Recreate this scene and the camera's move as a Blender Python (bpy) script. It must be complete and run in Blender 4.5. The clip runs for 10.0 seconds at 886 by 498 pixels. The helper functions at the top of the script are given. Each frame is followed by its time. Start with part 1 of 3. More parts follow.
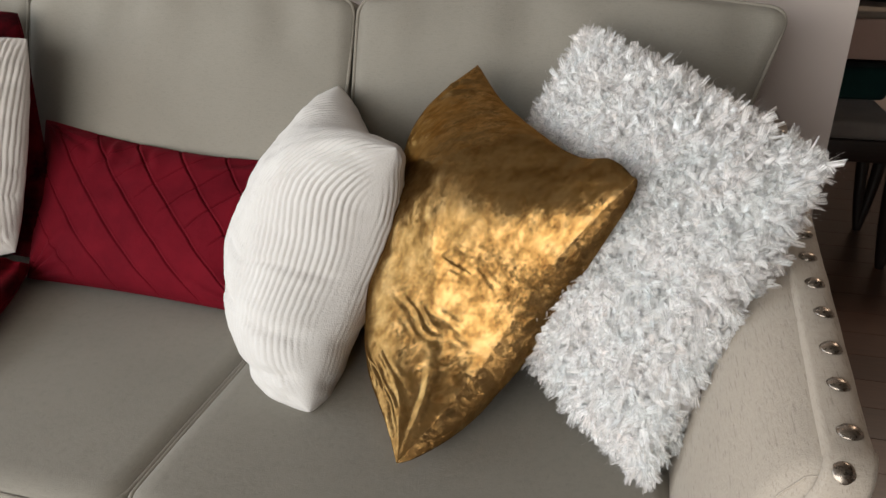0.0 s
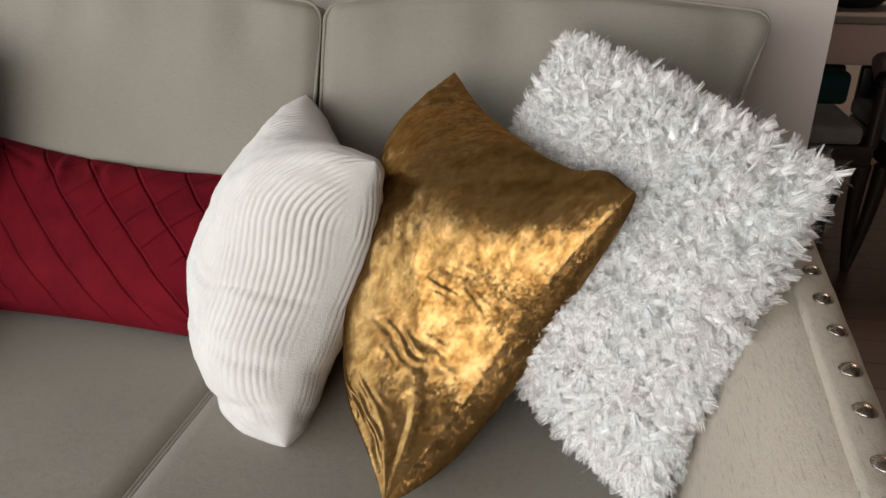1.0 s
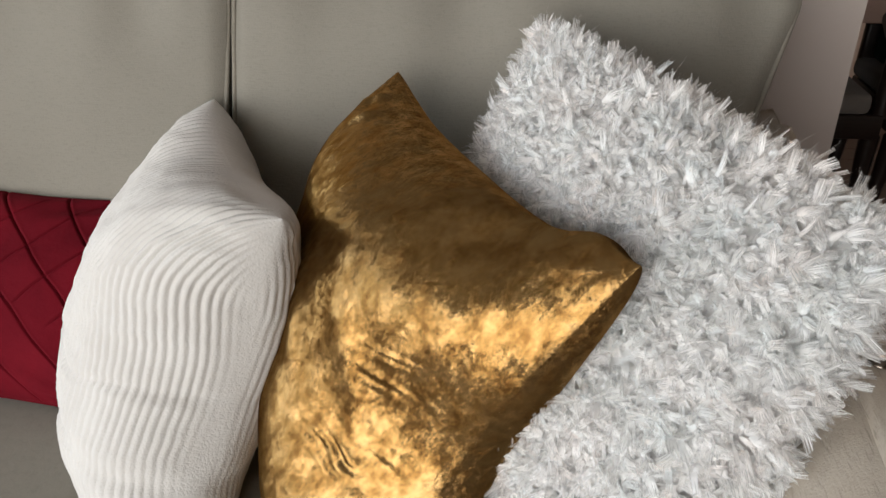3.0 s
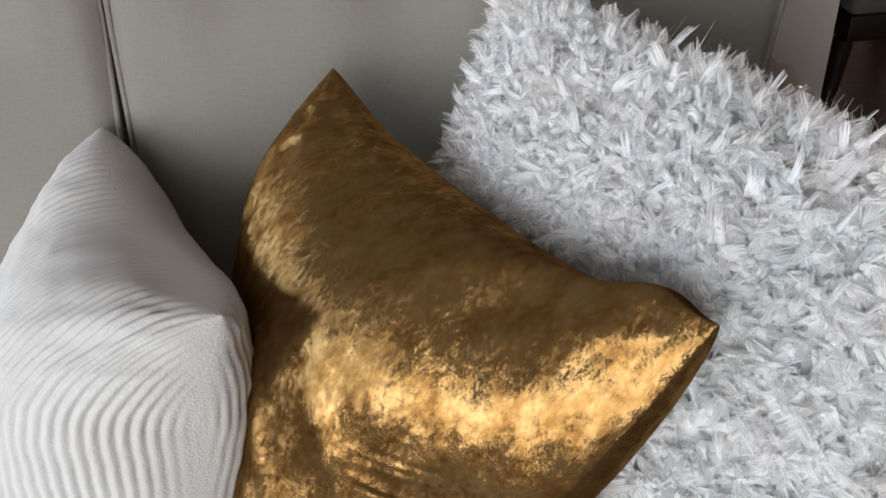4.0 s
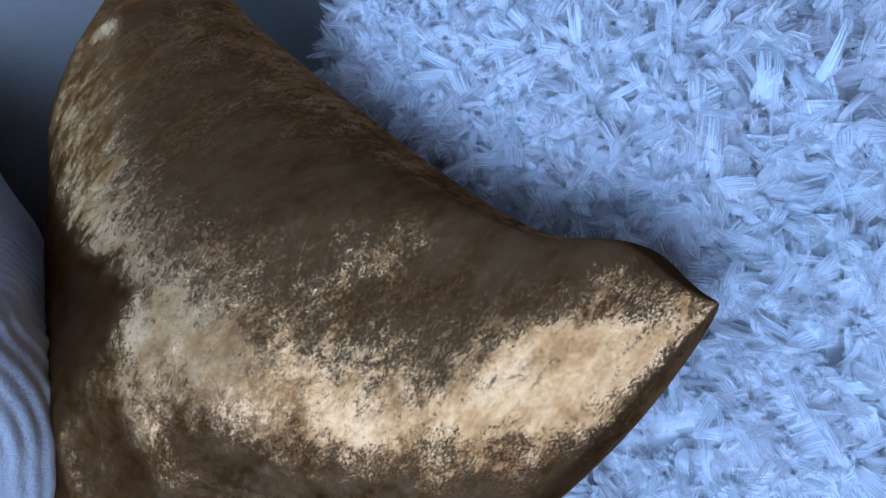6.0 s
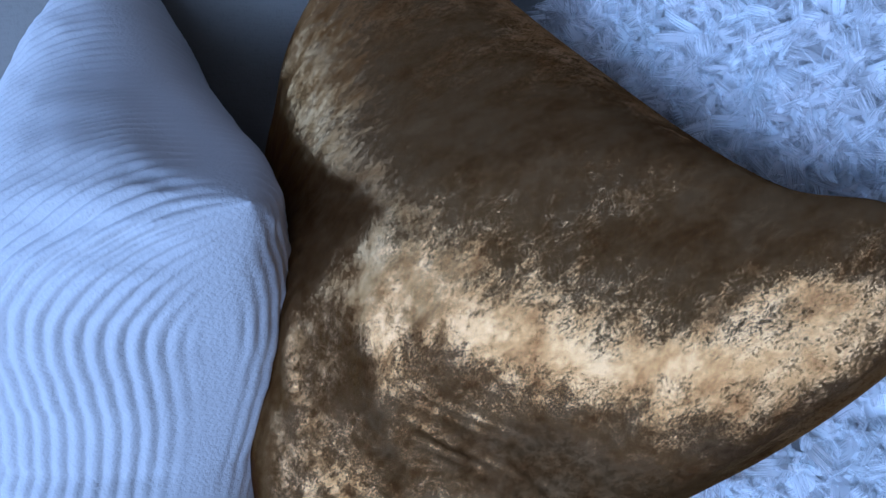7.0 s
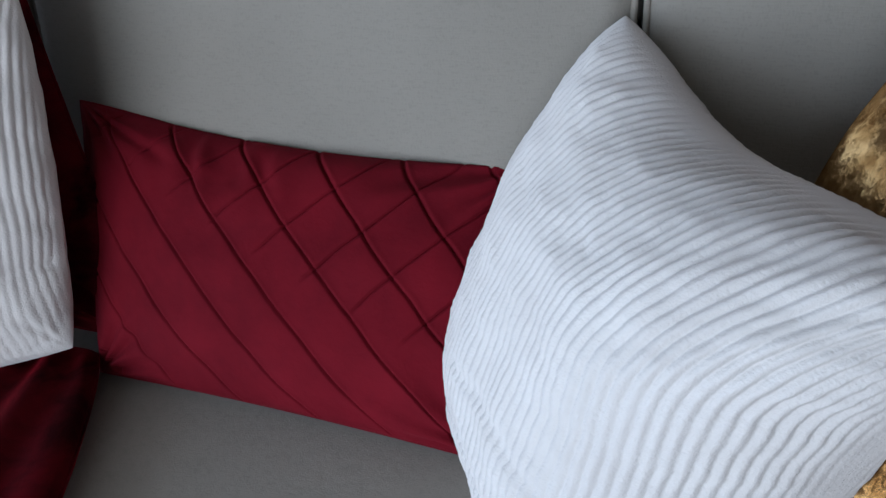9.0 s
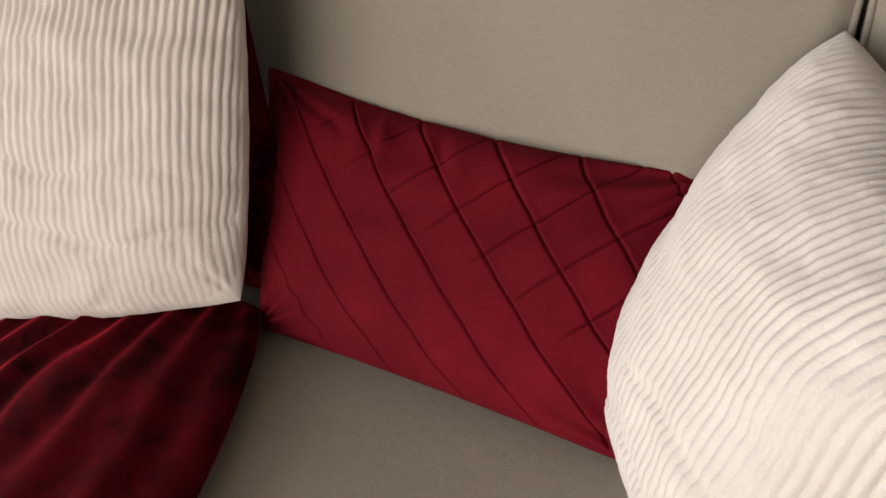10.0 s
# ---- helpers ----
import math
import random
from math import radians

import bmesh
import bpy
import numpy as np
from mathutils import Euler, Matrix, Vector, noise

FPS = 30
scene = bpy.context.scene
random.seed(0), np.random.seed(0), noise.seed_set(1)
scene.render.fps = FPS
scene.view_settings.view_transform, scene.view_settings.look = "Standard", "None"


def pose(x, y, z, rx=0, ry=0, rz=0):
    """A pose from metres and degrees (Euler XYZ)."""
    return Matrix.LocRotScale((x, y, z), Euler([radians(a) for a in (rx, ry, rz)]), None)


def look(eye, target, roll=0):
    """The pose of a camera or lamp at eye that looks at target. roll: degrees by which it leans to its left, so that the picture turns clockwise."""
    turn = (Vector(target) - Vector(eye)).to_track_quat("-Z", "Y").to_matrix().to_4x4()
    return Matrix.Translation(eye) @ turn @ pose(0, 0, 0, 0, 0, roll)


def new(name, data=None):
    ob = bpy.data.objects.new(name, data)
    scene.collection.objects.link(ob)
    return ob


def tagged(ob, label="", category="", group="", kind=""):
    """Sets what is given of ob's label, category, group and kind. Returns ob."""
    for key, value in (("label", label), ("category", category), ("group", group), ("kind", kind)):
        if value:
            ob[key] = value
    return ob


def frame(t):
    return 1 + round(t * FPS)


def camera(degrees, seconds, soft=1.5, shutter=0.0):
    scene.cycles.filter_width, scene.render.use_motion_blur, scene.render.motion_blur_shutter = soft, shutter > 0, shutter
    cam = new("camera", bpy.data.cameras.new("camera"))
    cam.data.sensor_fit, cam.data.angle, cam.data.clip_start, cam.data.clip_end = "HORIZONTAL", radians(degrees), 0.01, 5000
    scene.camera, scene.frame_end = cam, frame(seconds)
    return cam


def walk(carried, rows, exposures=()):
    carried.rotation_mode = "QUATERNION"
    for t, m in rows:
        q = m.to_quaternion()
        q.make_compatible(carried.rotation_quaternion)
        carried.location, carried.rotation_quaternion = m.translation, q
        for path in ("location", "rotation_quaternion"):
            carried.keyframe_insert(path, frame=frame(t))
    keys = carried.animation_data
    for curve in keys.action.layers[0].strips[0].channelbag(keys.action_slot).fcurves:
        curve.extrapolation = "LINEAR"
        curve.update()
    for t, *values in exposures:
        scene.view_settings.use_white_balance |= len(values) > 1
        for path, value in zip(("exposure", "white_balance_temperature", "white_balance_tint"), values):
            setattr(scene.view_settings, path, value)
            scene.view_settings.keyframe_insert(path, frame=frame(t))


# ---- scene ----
cam = camera(61.6, 10.0)
METRES, EYE, TILT, LEAN, TURN = 1.02, 1.0, -24.0, 0.0, 0.0
PATH = [
    (0, (0.257, -0.079, 1.117), (-0.207, 1.666, 0.256), -0.6),
    (0.5, (0.219, -0.057, 1.122), (-0.191, 1.707, 0.272), -0.8),
    (1, (0.208, -0.025, 1.105), (-0.144, 1.753, 0.259), -0.2),
    (1.5, (0.22, 0.025, 1.106), (-0.105, 1.795, 0.234), 0.4),
    (2, (0.231, 0.094, 1.107), (-0.107, 1.855, 0.222), 1.9),
    (2.5, (0.232, 0.169, 1.114), (-0.121, 1.904, 0.184), 0.7),
    (3.8, (0.12, 0.397, 1.108), (-0.007, 2.073, 0.025), -5.3),
    (4, (0.133, 0.436, 1.113), (0.019, 2.084, -0.015), -6.5),
    (4.5, (0.168, 0.522, 1.063), (0.09, 2.144, -0.105), -7.0),
    (5, (0.195, 0.576, 1.04), (0.15, 2.142, -0.203), -8.0),
    (5.2, (0.207, 0.587, 1.044), (0.19, 2.131, -0.228), -8.0),
    (6.3, (0.133, 0.576, 1.031), (0.139, 2.035, -0.336), -4.4),
    (6.5, (0.118, 0.562, 1.031), (0.061, 2.031, -0.326), -4.3),
    (7, (0.082, 0.548, 1.029), (-0.114, 2.015, -0.316), -4.5),
    (7.5, (0.047, 0.541, 1.035), (-0.294, 2.01, -0.279), -5.3),
    (8, (-0.029, 0.525, 1.05), (-0.438, 2.002, -0.236), -5.9),
    (8.5, (-0.129, 0.508, 1.036), (-0.61, 2.044, -0.15), -5.6),
    (8.8, (-0.161, 0.528, 1.079), (-0.752, 1.959, -0.187), -9.4),
    (9, (-0.195, 0.509, 1.084), (-0.793, 1.941, -0.177), -8.9),
    (9.5, (-0.238, 0.488, 1.08), (-0.937, 1.895, -0.157), -7.8),
    (10, (-0.264, 0.473, 1.096), (-1.083, 1.803, -0.153), -7.8),
]
EXPOSURES = [
    (0.0, 0.02, 6350, 9), (2.7, 0.0, 6350, 9), (4.0, 0.0, 5900, 9), (4.5, -0.03, 5450, 10), (5.0, -0.24, 4450, 11),
    (6.3, -0.40, 3850, 14), (8.0, -0.42, 3800, 13), (8.5, -0.43, 4150, 12), (9.0, -0.20, 5150, 9), (9.5, -0.09, 6700, 15), (10.0, -0.02, 7200, 16),
]
walk(cam, [(t, look(eye, target, roll)) for t, eye, target, roll in PATH], EXPOSURES)

# ---- light ----
world = bpy.data.worlds.new("sky")
scene.world = world
world.use_nodes = True
wn = world.node_tree.nodes
sky = wn.new("ShaderNodeTexSky")
sky.sky_type, sky.sun_disc, sky.sun_elevation, sky.sun_rotation = "NISHITA", False, radians(40), radians(250)
wn["Background"].inputs[1].default_value = 0.08
world.node_tree.links.new(sky.outputs[0], wn["Background"].inputs[0])


def area_lamp(name, at, target, w, h, power, colour):
    data = bpy.data.lights.new(name, "AREA")
    data.shape, data.size, data.size_y, data.energy, data.color = "RECTANGLE", w, h, power, colour
    ob = new(name, data)
    ob.matrix_world = look(at, target)
    return ob


# daylight in the window of the left wall and in the one behind the camera
area_lamp("window_light", (-2.62, 0.0, 1.25), (0.0, 0.0, 1.2), 2.7, 1.4, 36, (0.88, 0.95, 1.0))
area_lamp("window_light", (-1.2, -1.76, 1.18), (-1.2, 1.0, 1.18), 2.9, 1.7, 94, (1.0, 0.95, 0.89))
# added warm fill without any fixture, to brighten the dining room
area_lamp("dining_fill_light", (1.9, 3.3, 2.48), (1.9, 3.3, 0.0), 0.5, 0.5, 26, (1.0, 0.78, 0.6))


# ---- materials ----
def material(name, colour, rough=0.8, metal=0.0):
    m = bpy.data.materials.new(name)
    m.use_nodes = True
    b = m.node_tree.nodes["Principled BSDF"]
    b.inputs["Base Color"].default_value = (*colour, 1)
    b.inputs["Roughness"].default_value = rough
    b.inputs["Metallic"].default_value = metal
    return m, m.node_tree.nodes, m.node_tree.links, b


def ramp(nodes, links, source, stops):
    r = nodes.new("ShaderNodeValToRGB")
    els = r.color_ramp.elements
    while len(els) < len(stops):
        els.new(0.5)
    for e, (p, c) in zip(els, stops):
        e.position, e.color = p, (*c, 1) if len(c) == 3 else c
    links.new(source, r.inputs[0])
    return r


def noise_tex(nodes, links, scale, detail=4.0, rough=0.55, stretch=(1, 1, 1), distortion=0.0, coords="Object"):
    tc = nodes.new("ShaderNodeTexCoord")
    mp = nodes.new("ShaderNodeMapping")
    mp.inputs["Scale"].default_value = stretch
    n = nodes.new("ShaderNodeTexNoise")
    n.inputs["Scale"].default_value, n.inputs["Detail"].default_value = scale, detail
    n.inputs["Roughness"].default_value, n.inputs["Distortion"].default_value = rough, distortion
    links.new(tc.outputs[coords], mp.inputs[0])
    links.new(mp.outputs[0], n.inputs[0])
    return n


def bump(nodes, links, height, strength, distance, onto, chain=None):
    b = nodes.new("ShaderNodeBump")
    b.inputs["Strength"].default_value, b.inputs["Distance"].default_value = strength, distance
    links.new(height, b.inputs["Height"])
    if chain:
        links.new(chain.outputs[0], b.inputs["Normal"])
    links.new(b.outputs[0], onto.inputs["Normal"])
    return b


def mix_colour(nodes, links, fac, a, b):
    m = nodes.new("ShaderNodeMix")
    m.data_type = "RGBA"
    for sock, val in ((m.inputs[6], a), (m.inputs[7], b)):
        if isinstance(val, tuple):
            sock.default_value = (*val, 1)
        else:
            links.new(val, sock)
    if isinstance(fac, float):
        m.inputs[0].default_value = fac
    else:
        links.new(fac, m.inputs[0])
    return m.outputs[2]


def linen(name, light, dark, slub=1.0, dashes=0.0):
    """Woven upholstery: crossing threads with short slubs, faint blotches; dashes: dark flecks along the length."""
    m, n, l, b = material(name, light, 0.9)
    warp = noise_tex(n, l, 150, 2, 0.6, (4, 4, 0.5))
    weft = noise_tex(n, l, 150, 2, 0.6, (0.6, 0.6, 4))
    blot = noise_tex(n, l, 5, 4, 0.6)
    add = n.new("ShaderNodeMath")
    add.operation = "ADD"
    l.new(warp.outputs[0], add.inputs[0]), l.new(weft.outputs[0], add.inputs[1])
    thread = ramp(n, l, add.outputs[0], [(0.72, dark), (1.05, light)])
    soft = ramp(n, l, blot.outputs[0], [(0.3, tuple(c * 0.9 for c in light)), (0.7, tuple(c * 1.05 for c in light))])
    colour = mix_colour(n, l, 0.55, thread.outputs[0], soft.outputs[0])
    if dashes:
        fleck = noise_tex(n, l, 1.0, 2, 0.55, (800, 42, 260), 0.0)
        hole = ramp(n, l, fleck.outputs[0], [(0.31, (dashes, dashes, dashes)), (0.40, (0, 0, 0))])
        colour = mix_colour(n, l, hole.outputs[0], colour, tuple(c * 0.5 for c in dark))
    l.new(colour, b.inputs["Base Color"])
    bump(n, l, add.outputs[0], 0.35 * slub, 0.0010, b)
    b.inputs["Sheen Weight"].default_value = 0.04
    b.inputs["Specular IOR Level"].default_value = 0.15
    return m


LINEN = linen("greige_linen", (0.252, 0.234, 0.198), (0.203, 0.187, 0.156))
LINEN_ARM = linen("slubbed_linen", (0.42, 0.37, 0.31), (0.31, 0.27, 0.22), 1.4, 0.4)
PIPING = linen("piping_linen", (0.26, 0.238, 0.199), (0.20, 0.18, 0.148))


def plush(name, colour, shade, sheen=0.6):
    """Soft brushed pile."""
    m, n, l, b = material(name, colour, 0.95)
    fine, broad = noise_tex(n, l, 420, 2), noise_tex(n, l, 14, 4)
    fac = ramp(n, l, broad.outputs[0], [(0.3, (0, 0, 0)), (0.7, (1, 1, 1))])
    l.new(mix_colour(n, l, fac.outputs[0], shade, colour), b.inputs["Base Color"])
    bump(n, l, fine.outputs[0], 0.5, 0.0015, b)
    b.inputs["Sheen Weight"].default_value = sheen
    b.inputs["Sheen Roughness"].default_value = 0.4
    b.inputs["Specular IOR Level"].default_value = 0.15
    return m


CORDUROY = plush("white_corduroy", (0.63, 0.615, 0.59), (0.57, 0.55, 0.525), 0.3)
CREAM = plush("cream_corduroy", (0.55, 0.52, 0.485), (0.49, 0.46, 0.425), 0.3)


def red_cloth():
    m, n, l, b = material("red_microsuede", (0.30, 0.012, 0.022), 0.85)
    fine, broad = noise_tex(n, l, 500, 2), noise_tex(n, l, 10, 5, 0.65)
    c = ramp(n, l, broad.outputs[0], [(0.3, (0.086, 0.0036, 0.0084)), (0.7, (0.134, 0.0056, 0.0122))])
    l.new(c.outputs[0], b.inputs["Base Color"])
    b1 = bump(n, l, fine.outputs[0], 0.3, 0.0008, b)
    bump(n, l, broad.outputs[0], 0.4, 0.008, b, b1)
    b.inputs["Sheen Weight"].default_value = 0.08
    b.inputs["Sheen Tint"].default_value = (0.9, 0.1, 0.15, 1)
    b.inputs["Specular IOR Level"].default_value = 0.06
    return m


RED = red_cloth()


def wine_velvet():
    m, n, l, b = material("wine_velvet", (0.07, 0.003, 0.008), 0.9)
    broad, fine = noise_tex(n, l, 15, 6, 0.62, (1, 1, 1), 0.5), noise_tex(n, l, 600, 2)
    c = ramp(n, l, broad.outputs[0], [(0.38, (0.012, 0.0004, 0.0010)), (0.62, (0.066, 0.0018, 0.0045))])
    l.new(c.outputs[0], b.inputs["Base Color"])
    b1 = bump(n, l, fine.outputs[0], 0.4, 0.001, b)
    bump(n, l, broad.outputs[0], 0.3, 0.006, b, b1)
    b.inputs["Sheen Weight"].default_value = 1.0
    b.inputs["Sheen Tint"].default_value = (0.55, 0.02, 0.04, 1)
    b.inputs["Sheen Roughness"].default_value = 0.3
    b.inputs["Specular IOR Level"].default_value = 0.05
    return m


WINE = wine_velvet()


def tilt_normal(n, l, shader, layers, nap=(0, 0, 0)):
    """Leans the surface this way and that in patches, as pile that was crushed: layers of (noise, amount).
    nap: the way in which the whole pile is brushed."""
    geo = n.new("ShaderNodeNewGeometry")
    brushed = n.new("ShaderNodeVectorMath")
    brushed.operation, brushed.inputs[1].default_value = "ADD", nap
    l.new(geo.outputs["Normal"], brushed.inputs[0])
    last = brushed.outputs[0]
    for tex, amount in layers:
        sub, scale, add = n.new("ShaderNodeVectorMath"), n.new("ShaderNodeVectorMath"), n.new("ShaderNodeVectorMath")
        sub.operation, scale.operation, add.operation = "SUBTRACT", "SCALE", "ADD"
        sub.inputs[1].default_value = (0.5, 0.5, 0.5)
        scale.inputs["Scale"].default_value = amount
        l.new(tex.outputs["Color"], sub.inputs[0]), l.new(sub.outputs[0], scale.inputs[0])
        l.new(last, add.inputs[0]), l.new(scale.outputs[0], add.inputs[1])
        last = add.outputs[0]
    norm = n.new("ShaderNodeVectorMath")
    norm.operation = "NORMALIZE"
    l.new(last, norm.inputs[0])
    l.new(norm.outputs[0], shader.inputs["Normal"])


def gold_velvet():
    """Crushed satin velvet: the pile lies in patches, so that its gloss breaks up."""
    m, n, l, b = material("gold_crushed_velvet", (0.12, 0.07, 0.02), 0.3, 0.9)
    crush = noise_tex(n, l, 44, 10, 0.72, (1.4, 0.8, 1.0), 0.15)
    streak = noise_tex(n, l, 190, 6, 0.72, (1.5, 0.7, 1.0), 0.1)
    fine = noise_tex(n, l, 900, 2, 0.7, (1.6, 0.7, 1))
    c = ramp(n, l, crush.outputs[0], [(0.36, (0.125, 0.062, 0.018)), (0.47, (0.186, 0.105, 0.035)), (0.62, (0.260, 0.162, 0.064))])
    l.new(c.outputs[0], b.inputs["Base Color"])
    r = ramp(n, l, crush.outputs[0], [(0.42, (0.27, 0.27, 0.27)), (0.56, (0.21, 0.21, 0.21))])
    l.new(r.outputs[0], b.inputs["Roughness"])
    b.inputs["Specular Tint"].default_value = (0.16, 0.09, 0.035, 1)
    tilt_normal(n, l, b, [(crush, 1.05), (streak, 0.80), (fine, 0.95)], (-0.30, -0.70, 0.40))
    return m


GOLD = gold_velvet()


def ribbon(frayed):
    """Thin glossy white ribbon of fine parallel filaments; frayed: with gaps between them."""
    m, n, l, b = material("white_ribbon" if frayed else "white_backing", (0.86, 0.86, 0.85), 0.2)
    g = n.new("ShaderNodeNewGeometry")
    c = ramp(n, l, g.outputs["Random Per Island"], [(0.0, (0.76, 0.76, 0.77)), (0.3, (0.89, 0.885, 0.88)), (0.65, (0.93, 0.925, 0.92)), (0.8, (0.90, 0.94, 0.96)), (1.0, (0.96, 0.90, 0.87))])
    patch = ramp(n, l, noise_tex(n, l, 16, 3, 0.6).outputs[0], [(0.36, (0.945, 0.97, 0.97)), (0.5, (1, 1, 1)), (0.64, (1.0, 0.973, 0.96))])
    tint = n.new("ShaderNodeMix")
    tint.data_type, tint.blend_type, tint.inputs[0].default_value = "RGBA", "MULTIPLY", 1.0
    l.new(c.outputs[0], tint.inputs[6]), l.new(patch.outputs[0], tint.inputs[7])
    l.new(tint.outputs[2], b.inputs["Base Color"])
    b.inputs["Sheen Weight"].default_value = 0.2
    b.inputs["Specular IOR Level"].default_value = 1.0
    t = n.new("ShaderNodeBsdfTranslucent")
    t.inputs[0].default_value = (0.98, 0.975, 0.96, 1)
    mx = n.new("ShaderNodeMixShader")
    mx.inputs[0].default_value = 0.42
    out = n["Material Output"]
    l.new(b.outputs[0], mx.inputs[1]), l.new(t.outputs[0], mx.inputs[2])
    if not frayed:
        l.new(mx.outputs[0], out.inputs[0])
        return m
    threads = noise_tex(n, l, 1.0, 2, 0.6, (13.0, 0.6, 1.0), 0.0, "UV")
    bump(n, l, threads.outputs[0], 0.3, 0.0015, b)
    uv, sep = n.new("ShaderNodeTexCoord"), n.new("ShaderNodeSeparateXYZ")
    l.new(uv.outputs["UV"], sep.inputs[0])
    fray = n.new("ShaderNodeMath")
    fray.operation, fray.inputs[1].default_value = "MULTIPLY_ADD", -0.34
    sq = n.new("ShaderNodeMath")
    sq.operation, sq.inputs[1].default_value = "POWER", 1.6
    l.new(sep.outputs[1], sq.inputs[0]), l.new(sq.outputs[0], fray.inputs[0]), l.new(threads.outputs[0], fray.inputs[2])
    gap = ramp(n, l, fray.outputs[0], [(0.18, (0.8, 0.8, 0.8)), (0.32, (0, 0, 0))])
    hole = n.new("ShaderNodeBsdfTransparent")
    cut = n.new("ShaderNodeMixShader")
    l.new(gap.outputs[0], cut.inputs[0]), l.new(mx.outputs[0], cut.inputs[1]), l.new(hole.outputs[0], cut.inputs[2])
    l.new(cut.outputs[0], out.inputs[0])
    return m


RIBBON, BACKING = ribbon(True), ribbon(False)


def painted(name, colour):
    m, n, l, b = material(name, colour, 0.75)
    broad, fine = noise_tex(n, l, 3, 4), noise_tex(n, l, 260, 3)
    c = ramp(n, l, broad.outputs[0], [(0.3, tuple(x * 0.95 for x in colour)), (0.7, tuple(min(1, x * 1.03) for x in colour))])
    l.new(c.outputs[0], b.inputs["Base Color"])
    bump(n, l, fine.outputs[0], 0.15, 0.001, b)
    return m


WALL = painted("wall_paint", (0.55, 0.48, 0.435))
# unseen ceiling, coloured this dark so that the gold velvet mirrors less light
CEILING = painted("darkened_ceiling", (0.20, 0.18, 0.155))
TRIM = painted("white_trim", (0.8, 0.79, 0.76))


def wood(name, light, dark, rough, scale=1.0, pieces=False):
    m, n, l, b = material(name, light, rough)
    grain = noise_tex(n, l, 18 * scale, 6, 0.65, (0.6, 8, 8), 0.4)
    c = ramp(n, l, grain.outputs[0], [(0.3, dark), (0.7, light)])
    l.new(c.outputs[0], b.inputs["Base Color"])
    if pieces:
        info = n.new("ShaderNodeObjectInfo")
        tone = ramp(n, l, info.outputs["Random"], [(0.0, tuple(x * 0.8 for x in dark)), (1.0, tuple(x * 1.1 for x in light))])
        l.new(mix_colour(n, l, 0.4, c.outputs[0], tone.outputs[0]), b.inputs["Base Color"])
    bump(n, l, grain.outputs[0], 0.15, 0.001, b)
    return m


FLOOR_WOOD = wood("brown_floorboard", (0.085, 0.04, 0.024), (0.04, 0.018, 0.011), 0.35, 1.0, True)
DARK_WOOD = wood("espresso_wood", (0.022, 0.014, 0.011), (0.009, 0.006, 0.005), 0.35)
NAIL, _n, _l, _b = material("pewter_nail", (0.26, 0.225, 0.19), 0.28, 1.0)
_t = noise_tex(_n, _l, 300, 3)
_r = ramp(_n, _l, _t.outputs[0], [(0.35, (0.2, 0.2, 0.2)), (0.7, (0.42, 0.42, 0.42))])
_l.new(_r.outputs[0], _b.inputs["Roughness"])
TAUPE = linen("taupe_cloth", (0.20, 0.17, 0.14), (0.15, 0.125, 0.10))
PINK_CLOTH = linen("blush_cloth", (0.40, 0.28, 0.235), (0.33, 0.23, 0.19))
TEAL = plush("teal_cloth", (0.010, 0.038, 0.034), (0.007, 0.024, 0.023), 0.05)
GREY = plush("grey_cloth", (0.17, 0.155, 0.14), (0.13, 0.12, 0.11), 0.2)
BLACK, *_ = material("black_glaze", (0.01, 0.01, 0.012), 0.3)


# ---- mesh helpers ----
def mesh_object(name, bm, mat, parent=None, label="", smooth=True):
    me = bpy.data.meshes.new(name)
    bm.normal_update()
    bm.to_mesh(me)
    bm.free()
    for p in me.polygons:
        p.use_smooth = smooth
    me.materials.append(mat)
    ob = new(name, me)
    if parent:
        ob.parent = parent
    if label:
        ob["label"] = label
    return ob


def part(name, bm, mat, parent, label="", smooth=True):
    return mesh_object(name, bm, mat, parent, label, smooth)


def thing(name, label, category, group="", at=(0, 0, 0), kind=""):
    ob = new(name)
    ob.location = at
    ob.empty_display_size = 0.05
    return tagged(ob, label, category, group, kind)


def box(bm, x0, x1, y0, y1, z0, z1, bevel=0.0, segments=3):
    made = bmesh.ops.create_cube(bm, size=1)
    vs = made["verts"]
    bmesh.ops.scale(bm, vec=(x1 - x0, y1 - y0, z1 - z0), verts=vs)
    bmesh.ops.translate(bm, vec=((x0 + x1) / 2, (y0 + y1) / 2, (z0 + z1) / 2), verts=vs)
    if bevel:
        es = list({e for v in vs for e in v.link_edges})
        bmesh.ops.bevel(bm, geom=es, offset=bevel, segments=segments, profile=0.5, affect="EDGES")
    return bm


def tube(bm, points, radius, sides=8, closed=False):
    """A round cord along points."""
    rings, n = [], len(points)
    for i, p in enumerate(points):
        a = points[(i - 1) % n] if closed or i else p
        c = points[(i + 1) % n] if closed or i < n - 1 else p
        d = (c - a).normalized()
        s = d.cross(Vector((0.31, 0.17, 0.93))).normalized()
        u = d.cross(s)
        r = radius[i] if isinstance(radius, list) else radius
        rings.append([bm.verts.new(p + r * (math.cos(k * math.tau / sides) * s + math.sin(k * math.tau / sides) * u)) for k in range(sides)])
    for i in range(n if closed else n - 1):
        a, c = rings[i], rings[(i + 1) % n]
        for k in range(sides):
            bm.faces.new((a[k], a[(k + 1) % sides], c[(k + 1) % sides], c[k]))
    return bm


